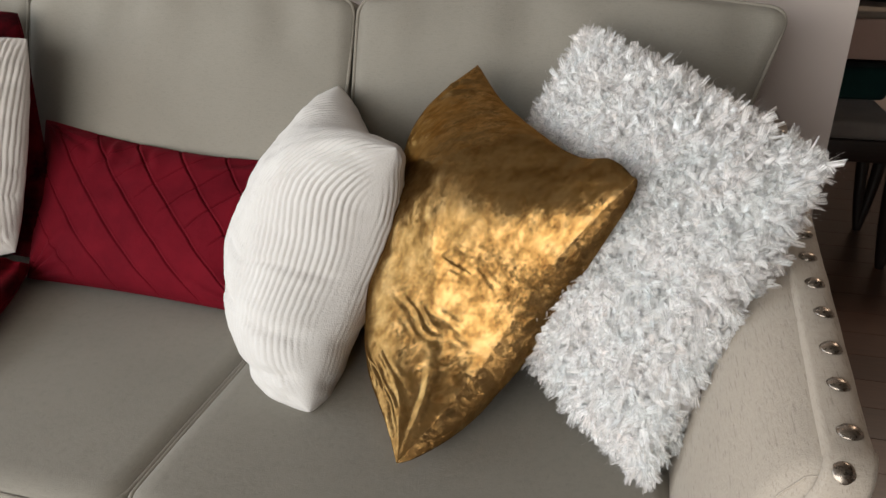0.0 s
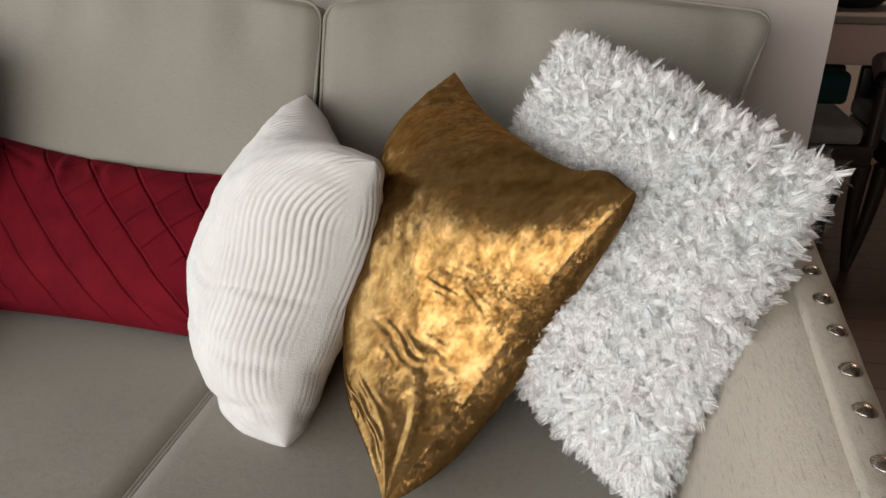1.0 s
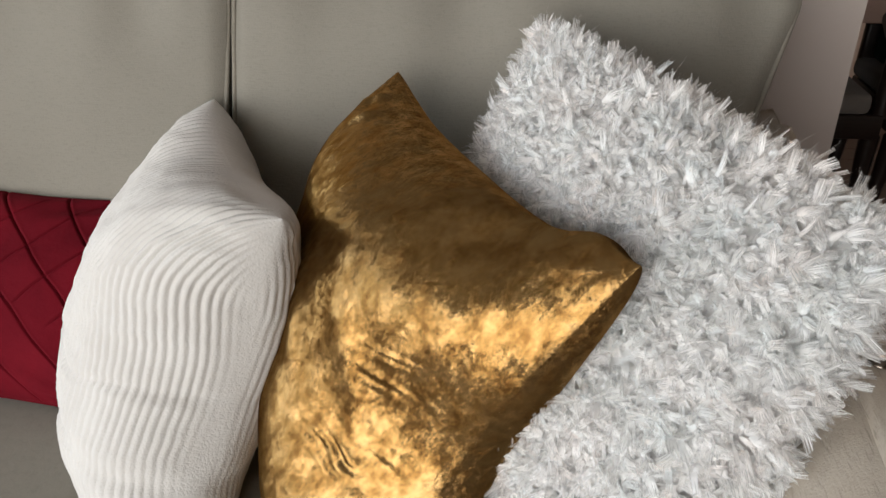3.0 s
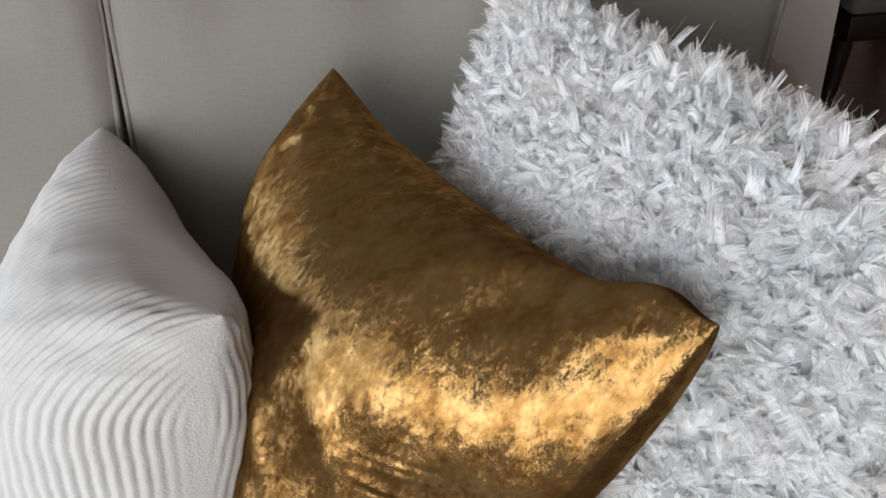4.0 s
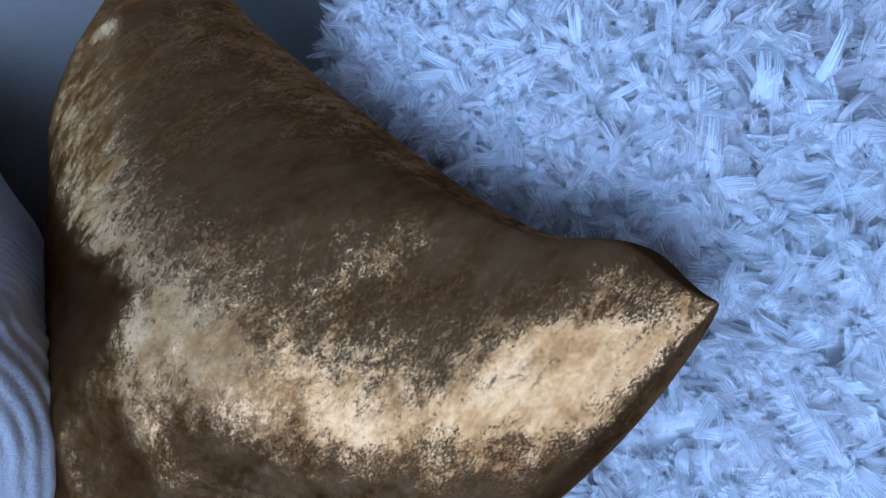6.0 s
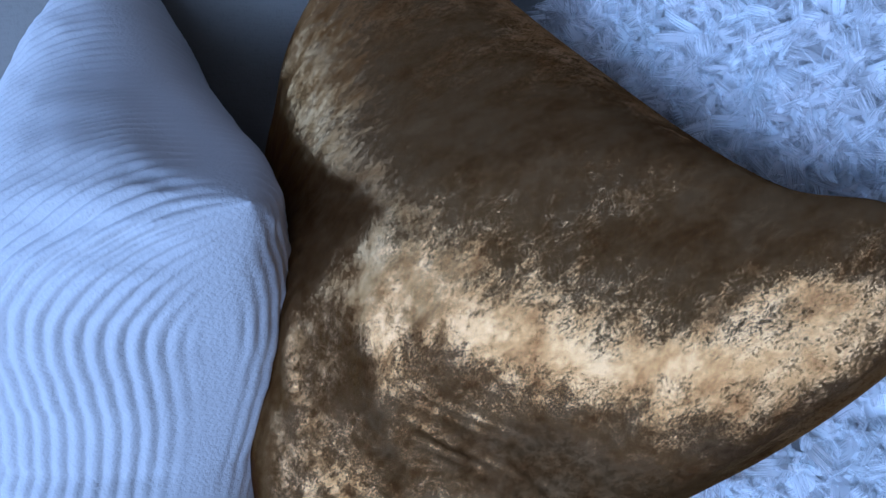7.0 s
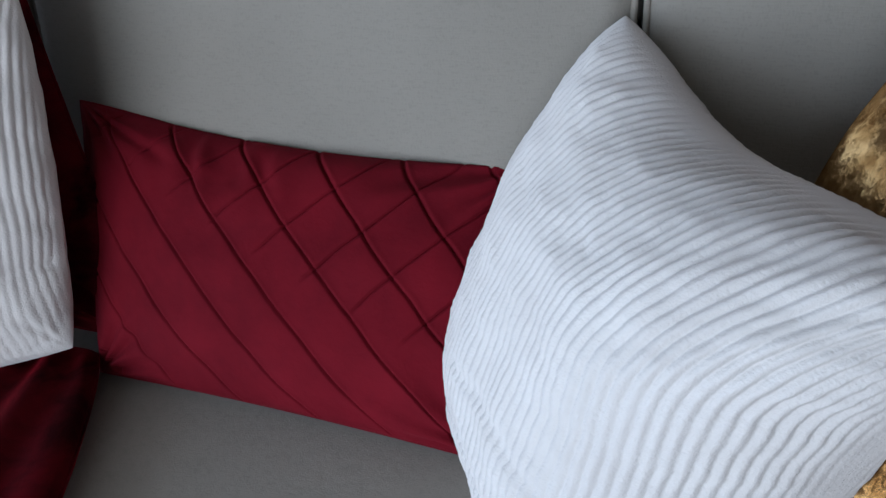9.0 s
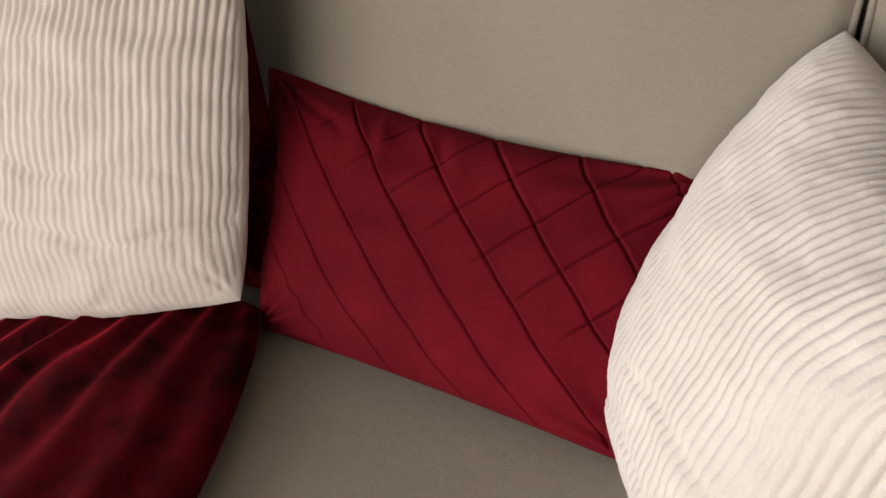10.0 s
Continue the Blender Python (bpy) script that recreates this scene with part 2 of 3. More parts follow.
def grid_mesh(bm, nu, nv, place, flip=False):
    rows = [[bm.verts.new(place(-1 + 2 * i / nu, -1 + 2 * j / nv)) for i in range(nu + 1)] for j in range(nv + 1)]
    for j in range(nv):
        for i in range(nu):
            q = (rows[j][i], rows[j][i + 1], rows[j + 1][i + 1], rows[j + 1][i])
            bm.faces.new(q[::-1] if flip else q)
    return rows


def spread(k, power):
    """Even steps drawn towards the ends, so that tight edges get more of them."""
    return math.copysign(1 - (1 - abs(k)) ** power, k)


class Cushion:
    """A stuffed square: four corners (tl, tr, br, bl as one faces it), how far it swells in front and behind,
    and how far its sides are drawn in between the corners."""

    def __init__(self, tl, tr, br, bl, front, back, pinch=(0.07, 0.07, 0.07, 0.07), plump=2.0, full=0.5, blunt=0.0, relief=None):
        self.lay_out(tl, tr, br, bl)
        self.front, self.back, self.pinch, self.plump, self.full, self.blunt, self.relief = front, back, pinch, plump, full, blunt, relief

    def lay_out(self, tl, tr, br, bl):
        self.c = [Vector(p) for p in (tl, tr, br, bl)]
        self.o = sum(self.c, Vector()) / 4
        ex = (self.c[1] + self.c[2] - self.c[0] - self.c[3]).normalized()
        ey = (self.c[0] + self.c[1] - self.c[2] - self.c[3]).normalized()
        self.n = ex.cross(ey).normalized()
        self.ex, self.ey = ex, self.n.cross(ex)
        self.w = ((self.c[1] - self.c[0]).length + (self.c[2] - self.c[3]).length) / 2
        self.h = ((self.c[0] - self.c[3]).length + (self.c[1] - self.c[2]).length) / 2
        self.basis = Matrix((self.ex, self.ey, self.n)).transposed().to_4x4()
        self.basis.translation = self.o
        self.inverse = self.basis.inverted()

    def flat(self, u, v):
        top, right, bottom, left = self.pinch
        pu = u * (1 - (right if u > 0 else left) * max(0.0, 1 - v * v) ** 1.3)
        pv = v * (1 - (top if v > 0 else bottom) * max(0.0, 1 - u * u) ** 1.3)
        if self.blunt:
            pu, pv = pu * (1 - self.blunt * abs(v) ** 7), pv * (1 - self.blunt * abs(u) ** 7)
        a, b = (pu + 1) / 2, (pv + 1) / 2
        tl, tr, br, bl = self.c
        return (bl.lerp(br, a)).lerp(tl.lerp(tr, a), b)

    def swell(self, u, v, side=1):
        return (max(0.0, 1 - abs(u) ** self.plump) * max(0.0, 1 - abs(v) ** self.plump)) ** self.full

    def place(self, u, v, side):
        d = (self.front if side > 0 else self.back) * self.swell(u, v, side)
        return self.inverse @ (self.flat(u, v) + self.n * (d * side))

    def surface(self, nu, nv, side):
        """One cover: steps even along the cloth, its relief raised square to it and counted along it."""
        us = [math.sin(math.pi / 2 * (-1 + 2 * i / nu)) for i in range(nu + 1)]
        vs = [math.sin(math.pi / 2 * (-1 + 2 * j / nv)) for j in range(nv + 1)]
        p = np.array([[self.place(u, v, side)[:] for u in us] for v in vs])
        along = np.cumsum(np.linalg.norm(np.diff(p, axis=1, prepend=p[:, :1]), axis=2), axis=1)
        along -= along[:, nu // 2:nu // 2 + 1]
        n = np.cross(np.gradient(p, axis=1), np.gradient(p, axis=0)) * side
        n /= np.maximum(np.linalg.norm(n, axis=2, keepdims=True), 1e-12)
        if self.relief:
            d = np.array([[self.relief(u, v, x) * min(1, self.swell(u, v) * 4) ** 1.5 for u, x in zip(us, row)] for v, row in zip(vs, along)])
            p = p + n * d[:, :, None] * (1 if side > 0 else 0.6)
        return p


class SewnCushion(Cushion):
    """A stuffed square whose four seams bend freely. seams: for top, bottom, left and right the waves by which the seam
    is drawn in and by which it lifts out of the plane; front, back: swell, roundness, fullness and where it peaks."""

    def __init__(self, tl, tr, br, bl, front, back, seams, ear=(0, 0.9, 0.1), tuck=(0, 0.6, 0.2, 0.3), blunt=0.0, relief=None):
        self.lay_out(tl, tr, br, bl)
        self.relief, self.faces, self.seams, self.ear, self.tuck, self.blunt = relief, (front, back), seams, ear, tuck, blunt

    def seam(self, which, a, b, inward, f):
        drawn, lift = self.seams[which]
        w = sum(c * math.sin(math.pi * (m + 1) * f) for m, c in enumerate(drawn))
        h = sum(c * math.sin(math.pi * (m + 1) * f) for m, c in enumerate(lift))
        if which == "top":
            w -= self.ear[0] * math.exp(-((f - self.ear[1]) / self.ear[2]) ** 2) * math.sqrt(max(0.0, math.sin(math.pi * f)))
        return a.lerp(b, f) + inward * w + self.n * h

    def flat(self, u, v):
        if self.blunt:
            u, v = u * (1 - self.blunt * abs(v) ** 7), v * (1 - self.blunt * abs(u) ** 7)
        a, b = (u + 1) / 2, (v + 1) / 2
        tl, tr, br, bl = self.c
        across = self.seam("bottom", bl, br, self.ey, a).lerp(self.seam("top", tl, tr, -self.ey, a), b)
        upright = self.seam("left", bl, tl, self.ex, b).lerp(self.seam("right", br, tr, -self.ex, b), a)
        return across + upright - bl.lerp(br, a).lerp(tl.lerp(tr, a), b)

    def swell(self, u, v, side=1):
        _, power, full, pu, pv = self.faces[0 if side > 0 else 1]
        x, y = (u - pu) / (1 - pu * u), (v - pv) / (1 - pv * v)
        d = (max(0.0, 1 - abs(x) ** power) * max(0.0, 1 - abs(y) ** power)) ** full
        if side > 0:
            k, cu, wu, wv = self.tuck
            d *= 1 - k * math.exp(-((u - cu) / wu) ** 2 - ((v - 1) / wv) ** 2)
        return d

    def place(self, u, v, side):
        d = self.faces[0 if side > 0 else 1][0] * self.swell(u, v, side)
        return self.inverse @ (self.flat(u, v) + self.n * (d * side))


def cover(name, shape, nu, nv, side, mat, parent, label=""):
    p = shape.surface(nu, nv, side)
    faces = []
    for j in range(nv):
        for i in range(nu):
            a = j * (nu + 1) + i
            q = (a, a + 1, a + nu + 2, a + nu + 1)
            faces.append(q if side > 0 else q[::-1])
    me = bpy.data.meshes.new(name)
    me.from_pydata(p.reshape(-1, 3).tolist(), [], faces)
    me.polygons.foreach_set("use_smooth", [True] * len(me.polygons))
    me.materials.append(mat)
    ob = new(name, me)
    ob.parent = parent
    if label:
        ob["label"] = label
    return ob


def pillow(name, label, shape, mat, nu, nv, group="", seam=0.003, seam_mat=None, back_res=(60, 60)):
    top = thing(name, label, "pillow", group)
    top.matrix_world = shape.basis
    cover("front_cover", shape, nu, nv, 1, mat, top)
    cover("back_cover", shape, *back_res, -1, mat, top)
    if not seam:
        return top
    bm = bmesh.new()
    ring, k = [], 40
    for u0, v0, du, dv in ((-1, -1, 2, 0), (1, -1, 0, 2), (1, 1, -2, 0), (-1, 1, 0, -2)):
        ring += [shape.place(u0 + du * i / k, v0 + dv * i / k, 1) for i in range(k)]
    tube(bm, ring, seam, 6, True)
    part("seam", bm, seam_mat or mat, top)
    return top


# ---- the room ----
def slab(name, x0, x1, y0, y1, z0, z1, mat):
    bm = bmesh.new()
    box(bm, x0, x1, y0, y1, z0, z1)
    return tagged(mesh_object(name, bm, mat, smooth=False), kind="structure")


SUBFLOOR = slab("floor", -2.8, 3.6, -1.9, 4.2, -0.06, -0.004, DARK_WOOD)
tagged(SUBFLOOR, "dark brown wooden floor")
tagged(slab("ceiling", -2.8, 3.6, -1.9, 4.2, 2.6, 2.66, CEILING), "plain unseen ceiling, darkened to dim its reflection")
tagged(slab("wall_north", -2.8, 0.617, 1.42, 1.54, 0, 2.6, WALL), "blush beige painted wall behind the sofa")
tagged(slab("wall_far", -2.8, 3.6, 4.1, 4.2, 0, 2.6, WALL), "blush beige painted wall of the dining room")
tagged(slab("wall_east", 3.5, 3.6, -1.9, 4.1, 0, 2.6, WALL), "blush beige painted wall")
def wall_with_window(name, number, m, near, far, lo, hi, sill=0.75):
    """A wall along its own x from near to far, ten centimetres thick, with a window between lo and hi."""
    bm = bmesh.new()
    for x0, x1, z0, z1 in ((near, lo, 0, 2.6), (hi, far, 0, 2.6), (lo, hi, 0, sill), (lo, hi, 2.4, 2.6)):
        box(bm, x0, x1, 0, 0.1, z0, z1)
    bm.transform(m)
    tagged(mesh_object(name, bm, WALL, smooth=False), "blush beige painted wall with a window", kind="structure")
    top = thing("window_%d" % number, "white framed window in the painted wall", "window", kind="structure")
    for x0, x1, z0, z1 in ((lo, lo + 0.06, sill, 2.4), (hi - 0.06, hi, sill, 2.4), (lo + 0.06, hi - 0.06, sill, sill + 0.06), (lo + 0.06, hi - 0.06, 2.34, 2.4)):
        bm = bmesh.new()
        box(bm, x0, x1, 0.02, 0.08, z0, z1, 0.004, 1)
        bm.transform(m)
        part("window_frame", bm, TRIM, top, smooth=False)


wall_with_window("wall_west", 1, Matrix.Translation((-2.7, 0, 0)) @ Matrix.Rotation(math.pi / 2, 4, "Z"), -1.9, 4.1, -1.42, 1.38, 0.5)
wall_with_window("wall_south", 2, Matrix.Translation((0, -1.9, 0)), -2.7, 3.5, -2.68, 0.28, 0.26)

# ---- the sofa ----
SEAT_Z, SEAM_X, SEAT_FRONT, SEAT_BACK = 0.462, -0.305, 0.462, 1.03
RECLINE = 0.40


sofa = thing("sofa", "greige linen sofa with loose cushions, piping and nailhead arms", "sofa")


def plump(bm, x0, x1, y0, y1, z0, z1, crown, edge, nu=26, nv=22, lean=0.0, corner=0.05):
    """A boxed cushion lying flat: rounded corners, crowned top, soft sides. lean shifts it back with height."""
    cx, cy, hx, hy = (x0 + x1) / 2, (y0 + y1) / 2, (x1 - x0) / 2, (y1 - y0) / 2

    def rounded(u, v):
        # square to rounded rectangle
        x, y = u * hx, v * hy
        ix, iy = hx - corner, hy - corner
        ox, oy = abs(x) - ix, abs(y) - iy
        if ox > 0 and oy > 0:
            m, q = max(ox, oy), math.hypot(ox, oy)
            x, y = math.copysign(ix + ox * m / q, x), math.copysign(iy + oy * m / q, y)
        return cx + x, cy + y

    def top(u, v):
        su, sv = spread(u, 1.6), spread(v, 1.6)
        x, y = rounded(su, sv)
        r = 1 - max(abs(su), abs(sv))
        drop = edge * max(0.0, 1 - r * 14) ** 2
        z = z1 - drop + crown * (1 - su ** 4) * (1 - sv ** 4) + 0.002 * noise.noise((x * 7, y * 7, z1))
        return Vector((x, y, z))

    rows = grid_mesh(bm, nu, nv, top)
    rim = rows[0] + [r[-1] for r in rows[1:]] + rows[-1][-2::-1] + [r[0] for r in rows[-2:0:-1]]
    steps, prev = 5, rim
    for s in range(1, steps + 1):
        f = s / steps
        out = 0.008 * math.sin(math.pi * f)
        ring = []
        for v in rim:
            d = Vector((v.co.x - cx, v.co.y - cy, 0)).normalized()
            ring.append(bm.verts.new((v.co.x + d.x * out, v.co.y + d.y * out, z1 - edge + (z0 - z1 + edge) * f)))
        for k in range(len(rim)):
            a, b = k, (k + 1) % len(rim)
            bm.faces.new((prev[a], ring[a], ring[b], prev[b]))
        prev = ring
    bm.faces.new(prev)
    bmesh.ops.recalc_face_normals(bm, faces=bm.faces)
    return [v.co.copy() for v in rim]


def seat_cushion(x0, x1):
    bm = bmesh.new()
    rim = plump(bm, x0 + 0.003, x1 - 0.003, SEAT_FRONT, SEAT_BACK + 0.10, 0.30, SEAT_Z - 0.004, 0.004, 0.012)
    ob = part("seat_cushion", bm, LINEN, sofa, "plump greige seat cushion with piped edge")
    bm = bmesh.new()
    tube(bm, rim, 0.0042, 6, True)
    part("piping", bm, PIPING, ob)


def back_cushion(x0, x1, z1=0.972, fall=0.0):
    """Built lying flat, face up, then stood against the back."""
    hx, tall = (x1 - x0) / 2, (z1 - SEAT_Z) / math.cos(math.atan(RECLINE))

    def narrowed(x, y):
        x *= 0.975 + 0.025 * min(1.0, y * 1.15)
        return x - fall * (1 - y) * (x / hx) ** 2 if x > 0 else x

    bm = bmesh.new()
    rim = plump(bm, -hx + 0.004, hx - 0.004, 0.0, tall, -0.15, 0.0, 0.012, 0.010, 72, 56, corner=0.030)
    for v in bm.verts:
        y = v.co.y / tall
        v.co.x = narrowed(v.co.x, y)
        v.co.y -= 0.026 * (v.co.x / hx) ** 2 * y
        v.co.z += 0.006 * noise.noise((v.co.x * 5 + x0 * 9, v.co.y * 5, 0.3)) * (v.co.z > -0.05)
        pull = max(0.0, y - 0.70) / 0.30
        if 0 < pull and y < 0.985:
            v.co.z += 0.026 * pull * (1 - pull ** 6) * noise.noise((v.co.x * 13 + x0 * 5, v.co.y * 2.5, 0.8))
    stand = Matrix.Translation(((x0 + x1) / 2, SEAT_BACK, SEAT_Z + 0.004)) @ Matrix.Rotation(math.pi / 2 - math.atan(RECLINE), 4, "X")
    ring = []
    for p in rim:
        y = p.y / tall
        ring.append(Vector((narrowed(p.x, y), p.y - 0.026 * (p.x / hx) ** 2 * y, p.z)))
    bm.transform(stand)
    ob = part("back_cushion", bm, LINEN, sofa, "upright greige back cushion with piped edge")
    bm = bmesh.new()
    tube(bm, ring, 0.0036, 6, True)
    bm.transform(stand)
    part("piping", bm, PIPING, ob)


ARM_IN, ARM_OUT = 0.335, 0.492
CUSHIONS = ((SEAM_X - 1.33, SEAM_X - 0.665), (SEAM_X - 0.665, SEAM_X), (SEAM_X, ARM_IN + 0.02))
for a, b in CUSHIONS:
    seat_cushion(a, b)
BACKS = ((-1.66, -0.945), (-0.945, -0.247), (-0.247, 0.482))
for a, b in BACKS:
    back_cushion(a, b, fall=0.15 if b > 0 else 0.0)
SOFA_LEFT = CUSHIONS[0][0]
bm = bmesh.new()
box(bm, SOFA_LEFT - 0.12, ARM_OUT - 0.01, SEAT_FRONT + 0.01, 1.36, 0.09, 0.298, 0.012)
part("base", bm, LINEN, sofa)
bm = bmesh.new()
box(bm, SOFA_LEFT - 0.12, ARM_OUT - 0.09, 1.27, 1.385, 0.1, 0.80, 0.02)
part("back_frame", bm, LINEN, sofa)


def arm_section(k, inner, outer, top):
    """Outline of the arm across the sofa: up the inner side, round over the top, down outside."""
    pts = [(inner, 0.27), (inner + 0.004, 0.40), (inner + 0.012, 0.48), (inner + 0.027, 0.56), (inner + 0.045, 0.62),
           (inner + 0.066, 0.662), (inner + 0.088, 0.687), (inner + 0.106, top - 0.005), (outer - 0.010, top), (outer - 0.002, top - 0.008), (outer, top - 0.03), (outer, 0.09), (inner, 0.09)]
    return pts


def arm(side):
    """side 1: the arm by the dining room; -1: its twin at the other end."""
    def px(x):
        return x if side > 0 else SOFA_LEFT + ARM_IN - x
    bm = bmesh.new()
    yf, round_r = SEAT_FRONT - 0.022, 0.034
    ys = [yf + round_r * (1 - math.cos(math.pi / 2 * i / 7)) for i in range(8)]
    ys += [ys[-1] + (1.36 - ys[-1]) * i / 24 for i in range(1, 25)]
    rings, welt = [], []
    for i, y in enumerate(ys):
        rise = 0.028 * max(0.0, (y - 0.5) / 0.4)
        near = max(0.0, round_r - (y - yf))
        inset = round_r - math.sqrt(round_r ** 2 - near ** 2)
        ring = []
        for k, (x, z) in enumerate(arm_section(i, ARM_IN, ARM_OUT - 0.018, 0.698)):
            x += 0.018 * (y - 0.5) / 0.4 * (x > ARM_IN + 0.08)
            z += rise * (z > 0.5) * (z - 0.5) / 0.2
            x += inset * (0.85 if k < 6 else 0.3 if k < 8 else -0.4 if k == 8 else -0.9 if k < 12 else 0.85)
            z -= inset * (0.0 if k < 3 else 0.4 if k < 6 else 0.9 if k < 10 else 0.0)
            ring.append(bm.verts.new((px(x), y, z)))
        rings.append(ring)
        if i == 4:
            welt = [v.co.copy() for v in ring[2:9]]
    for a, b in zip(rings, rings[1:]):
        for k in range(len(a)):
            j = (k + 1) % len(a)
            bm.faces.new((a[k], a[j], b[j], b[k]))
    bm.faces.new(rings[0][::-1]), bm.faces.new(rings[-1])
    bmesh.ops.recalc_face_normals(bm, faces=bm.faces)
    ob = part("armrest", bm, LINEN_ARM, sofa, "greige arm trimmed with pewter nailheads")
    bm = bmesh.new()
    tube(bm, welt, 0.0011, 6)
    part("seam", bm, LINEN_ARM, ob)
    # the band that carries the nails
    bm = bmesh.new()
    rows = []
    for i in range(33):
        y = SEAT_FRONT + 0.006 + (1.28 - SEAT_FRONT) * i / 32
        shift, rise = 0.018 * (y - 0.5) / 0.4, 0.028 * max(0.0, (y - 0.5) / 0.4)
        prof = [(0.4375, 0.690), (0.4385, 0.7005), (0.442, 0.7035), (0.466, 0.7045), (0.4755, 0.702), (0.4785, 0.694), (0.4787, 0.66)]
        rows.append([bm.verts.new((px(x + shift + 0.0008 * noise.noise((y * 30, x * 50, 0))), y, z + rise)) for x, z in prof])
    for a, b in zip(rows, rows[1:]):
        for k in range(len(a) - 1):
            bm.faces.new((a[k], a[k + 1], b[k + 1], b[k]))
    bmesh.ops.recalc_face_normals(bm, faces=bm.faces)
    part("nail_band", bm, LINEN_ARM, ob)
    # the same band, bent over the corner and down the front along the inner curve
    bm = bmesh.new()
    path = [((0.4575, SEAT_FRONT + 0.010, 0.7015), (1, 0, 0), (0, 0, 1))]
    for k in range(6):
        a = math.pi / 2 * k / 5
        path.append(((0.4570 - 0.002 * k, SEAT_FRONT + 0.004 - 0.031 * math.sin(a), 0.7015 - 0.024 * (1 - math.cos(a))), (1, 0, 0), (0, -math.sin(a), math.cos(a))))
    curve = ((0.441, 0.658), (0.427, 0.635), (0.412, 0.600), (0.400, 0.560), (0.388, 0.500), (0.381, 0.430), (0.378, 0.35), (0.377, 0.27))
    for k, (x, z) in enumerate(curve):
        x1, z1 = curve[min(k + 1, 7)]
        x0, z0 = curve[max(k - 1, 0)]
        d = Vector((x1 - x0, 0, z1 - z0)).normalized()
        path.append(((x, SEAT_FRONT - 0.027, z), (-d.z, 0, d.x), (0, -1, 0)))
    rows = []
    for c, side_dir, out in path:
        c, w, o = Vector(c), Vector(side_dir), Vector(out)
        rows.append([bm.verts.new((px((c + w * s + o * h).x), (c + w * s + o * h).y, (c + w * s + o * h).z)) for s, h in ((-0.0205, -0.008), (-0.0195, 0.0), (-0.016, 0.0022), (0.0, 0.003), (0.014, 0.002), (0.0195, -0.001), (0.0208, -0.012))])
    for a, b in zip(rows, rows[1:]):
        for k in range(len(a) - 1):
            bm.faces.new((a[k], a[k + 1], b[k + 1], b[k]))
    bmesh.ops.recalc_face_normals(bm, faces=bm.faces)
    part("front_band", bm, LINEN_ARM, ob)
    return ob, px


def nail_mesh():
    """A domed nailhead with a rolled rim, worn uneven."""
    bm = bmesh.new()
    prof = [(0.0106, 0.0), (0.0109, 0.0010), (0.0101, 0.0020), (0.0085, 0.0038), (0.0061, 0.0053), (0.0033, 0.0061)]
    rings = [[bm.verts.new((r * math.cos(a * math.tau / 16), r * math.sin(a * math.tau / 16), z)) for a in range(16)] for r, z in prof]
    for a, b in zip(rings, rings[1:]):
        for k in range(16):
            bm.faces.new((a[k], a[(k + 1) % 16], b[(k + 1) % 16], b[k]))
    cap = bm.verts.new((0, 0, 0.0064))
    for k in range(16):
        bm.faces.new((rings[-1][k], rings[-1][(k + 1) % 16], cap))
    me = bpy.data.meshes.new("nailhead")
    bm.to_mesh(me)
    bm.free()
    for p in me.polygons:
        p.use_smooth = True
    me.materials.append(NAIL)
    return me


NAIL_MESH = nail_mesh()


def nails(arm_part, px):
    rng = random.Random(4)
    step, y = 0.0605, 0.492
    while y < 1.27:
        ob = new("nailhead", NAIL_MESH)
        ob.parent = arm_part
        shift, rise = 0.018 * (y - 0.5) / 0.4, 0.028 * max(0.0, (y - 0.5) / 0.4)
        ob.matrix_world = pose(px(0.4605 + shift + rng.uniform(-0.002, 0.002)), y + rng.uniform(-0.003, 0.003), 0.7035 + rise, rng.uniform(-5, 5), rng.uniform(-3, 6), rng.uniform(0, 360))
        y += step
    ob = new("nailhead", NAIL_MESH)
    ob.parent = arm_part
    ob.matrix_world = pose(px(0.4475), SEAT_FRONT - 0.0165, 0.694, 48, 0, 0)
    for x, z in ((0.437, 0.650), (0.420, 0.610), (0.403, 0.565), (0.391, 0.515), (0.384, 0.46), (0.380, 0.40)):
        ob = new("nailhead", NAIL_MESH)
        ob.parent = arm_part
        ob.matrix_world = pose(px(x), SEAT_FRONT - 0.0295, z, 90, 0, 0)


for side in (1, -1):
    nails(*arm(side))
for x in (SOFA_LEFT - 0.09, ARM_OUT - 0.05):
    for y in (0.52, 1.30):
        bm = bmesh.new()
        bmesh.ops.create_cone(bm, cap_ends=True, segments=14, radius1=0.018, radius2=0.03, depth=0.1, matrix=Matrix.Translation((x, y, 0.05)))
        part("leg", bm, DARK_WOOD, sofa, "dark wooden foot", smooth=False)

# ---- the pillows ----
def ear_folds(points, seed=0, size=0.006, reach=0.55, count=7):
    """Creases that run out of the corners."""
    def f(u, v):
        s = 0.0
        for cu, cv, amp in points:
            du, dv = u - cu, v - cv
            d, a = math.hypot(du, dv), math.atan2(dv, du)
            s += amp * size * math.sin(a * count * 2 + 3 * noise.noise((a * 2, d * 2, seed + cu + 2 * cv))) * math.exp(-(d / reach) ** 2) * min(1, d * 6)
        return s
    return f


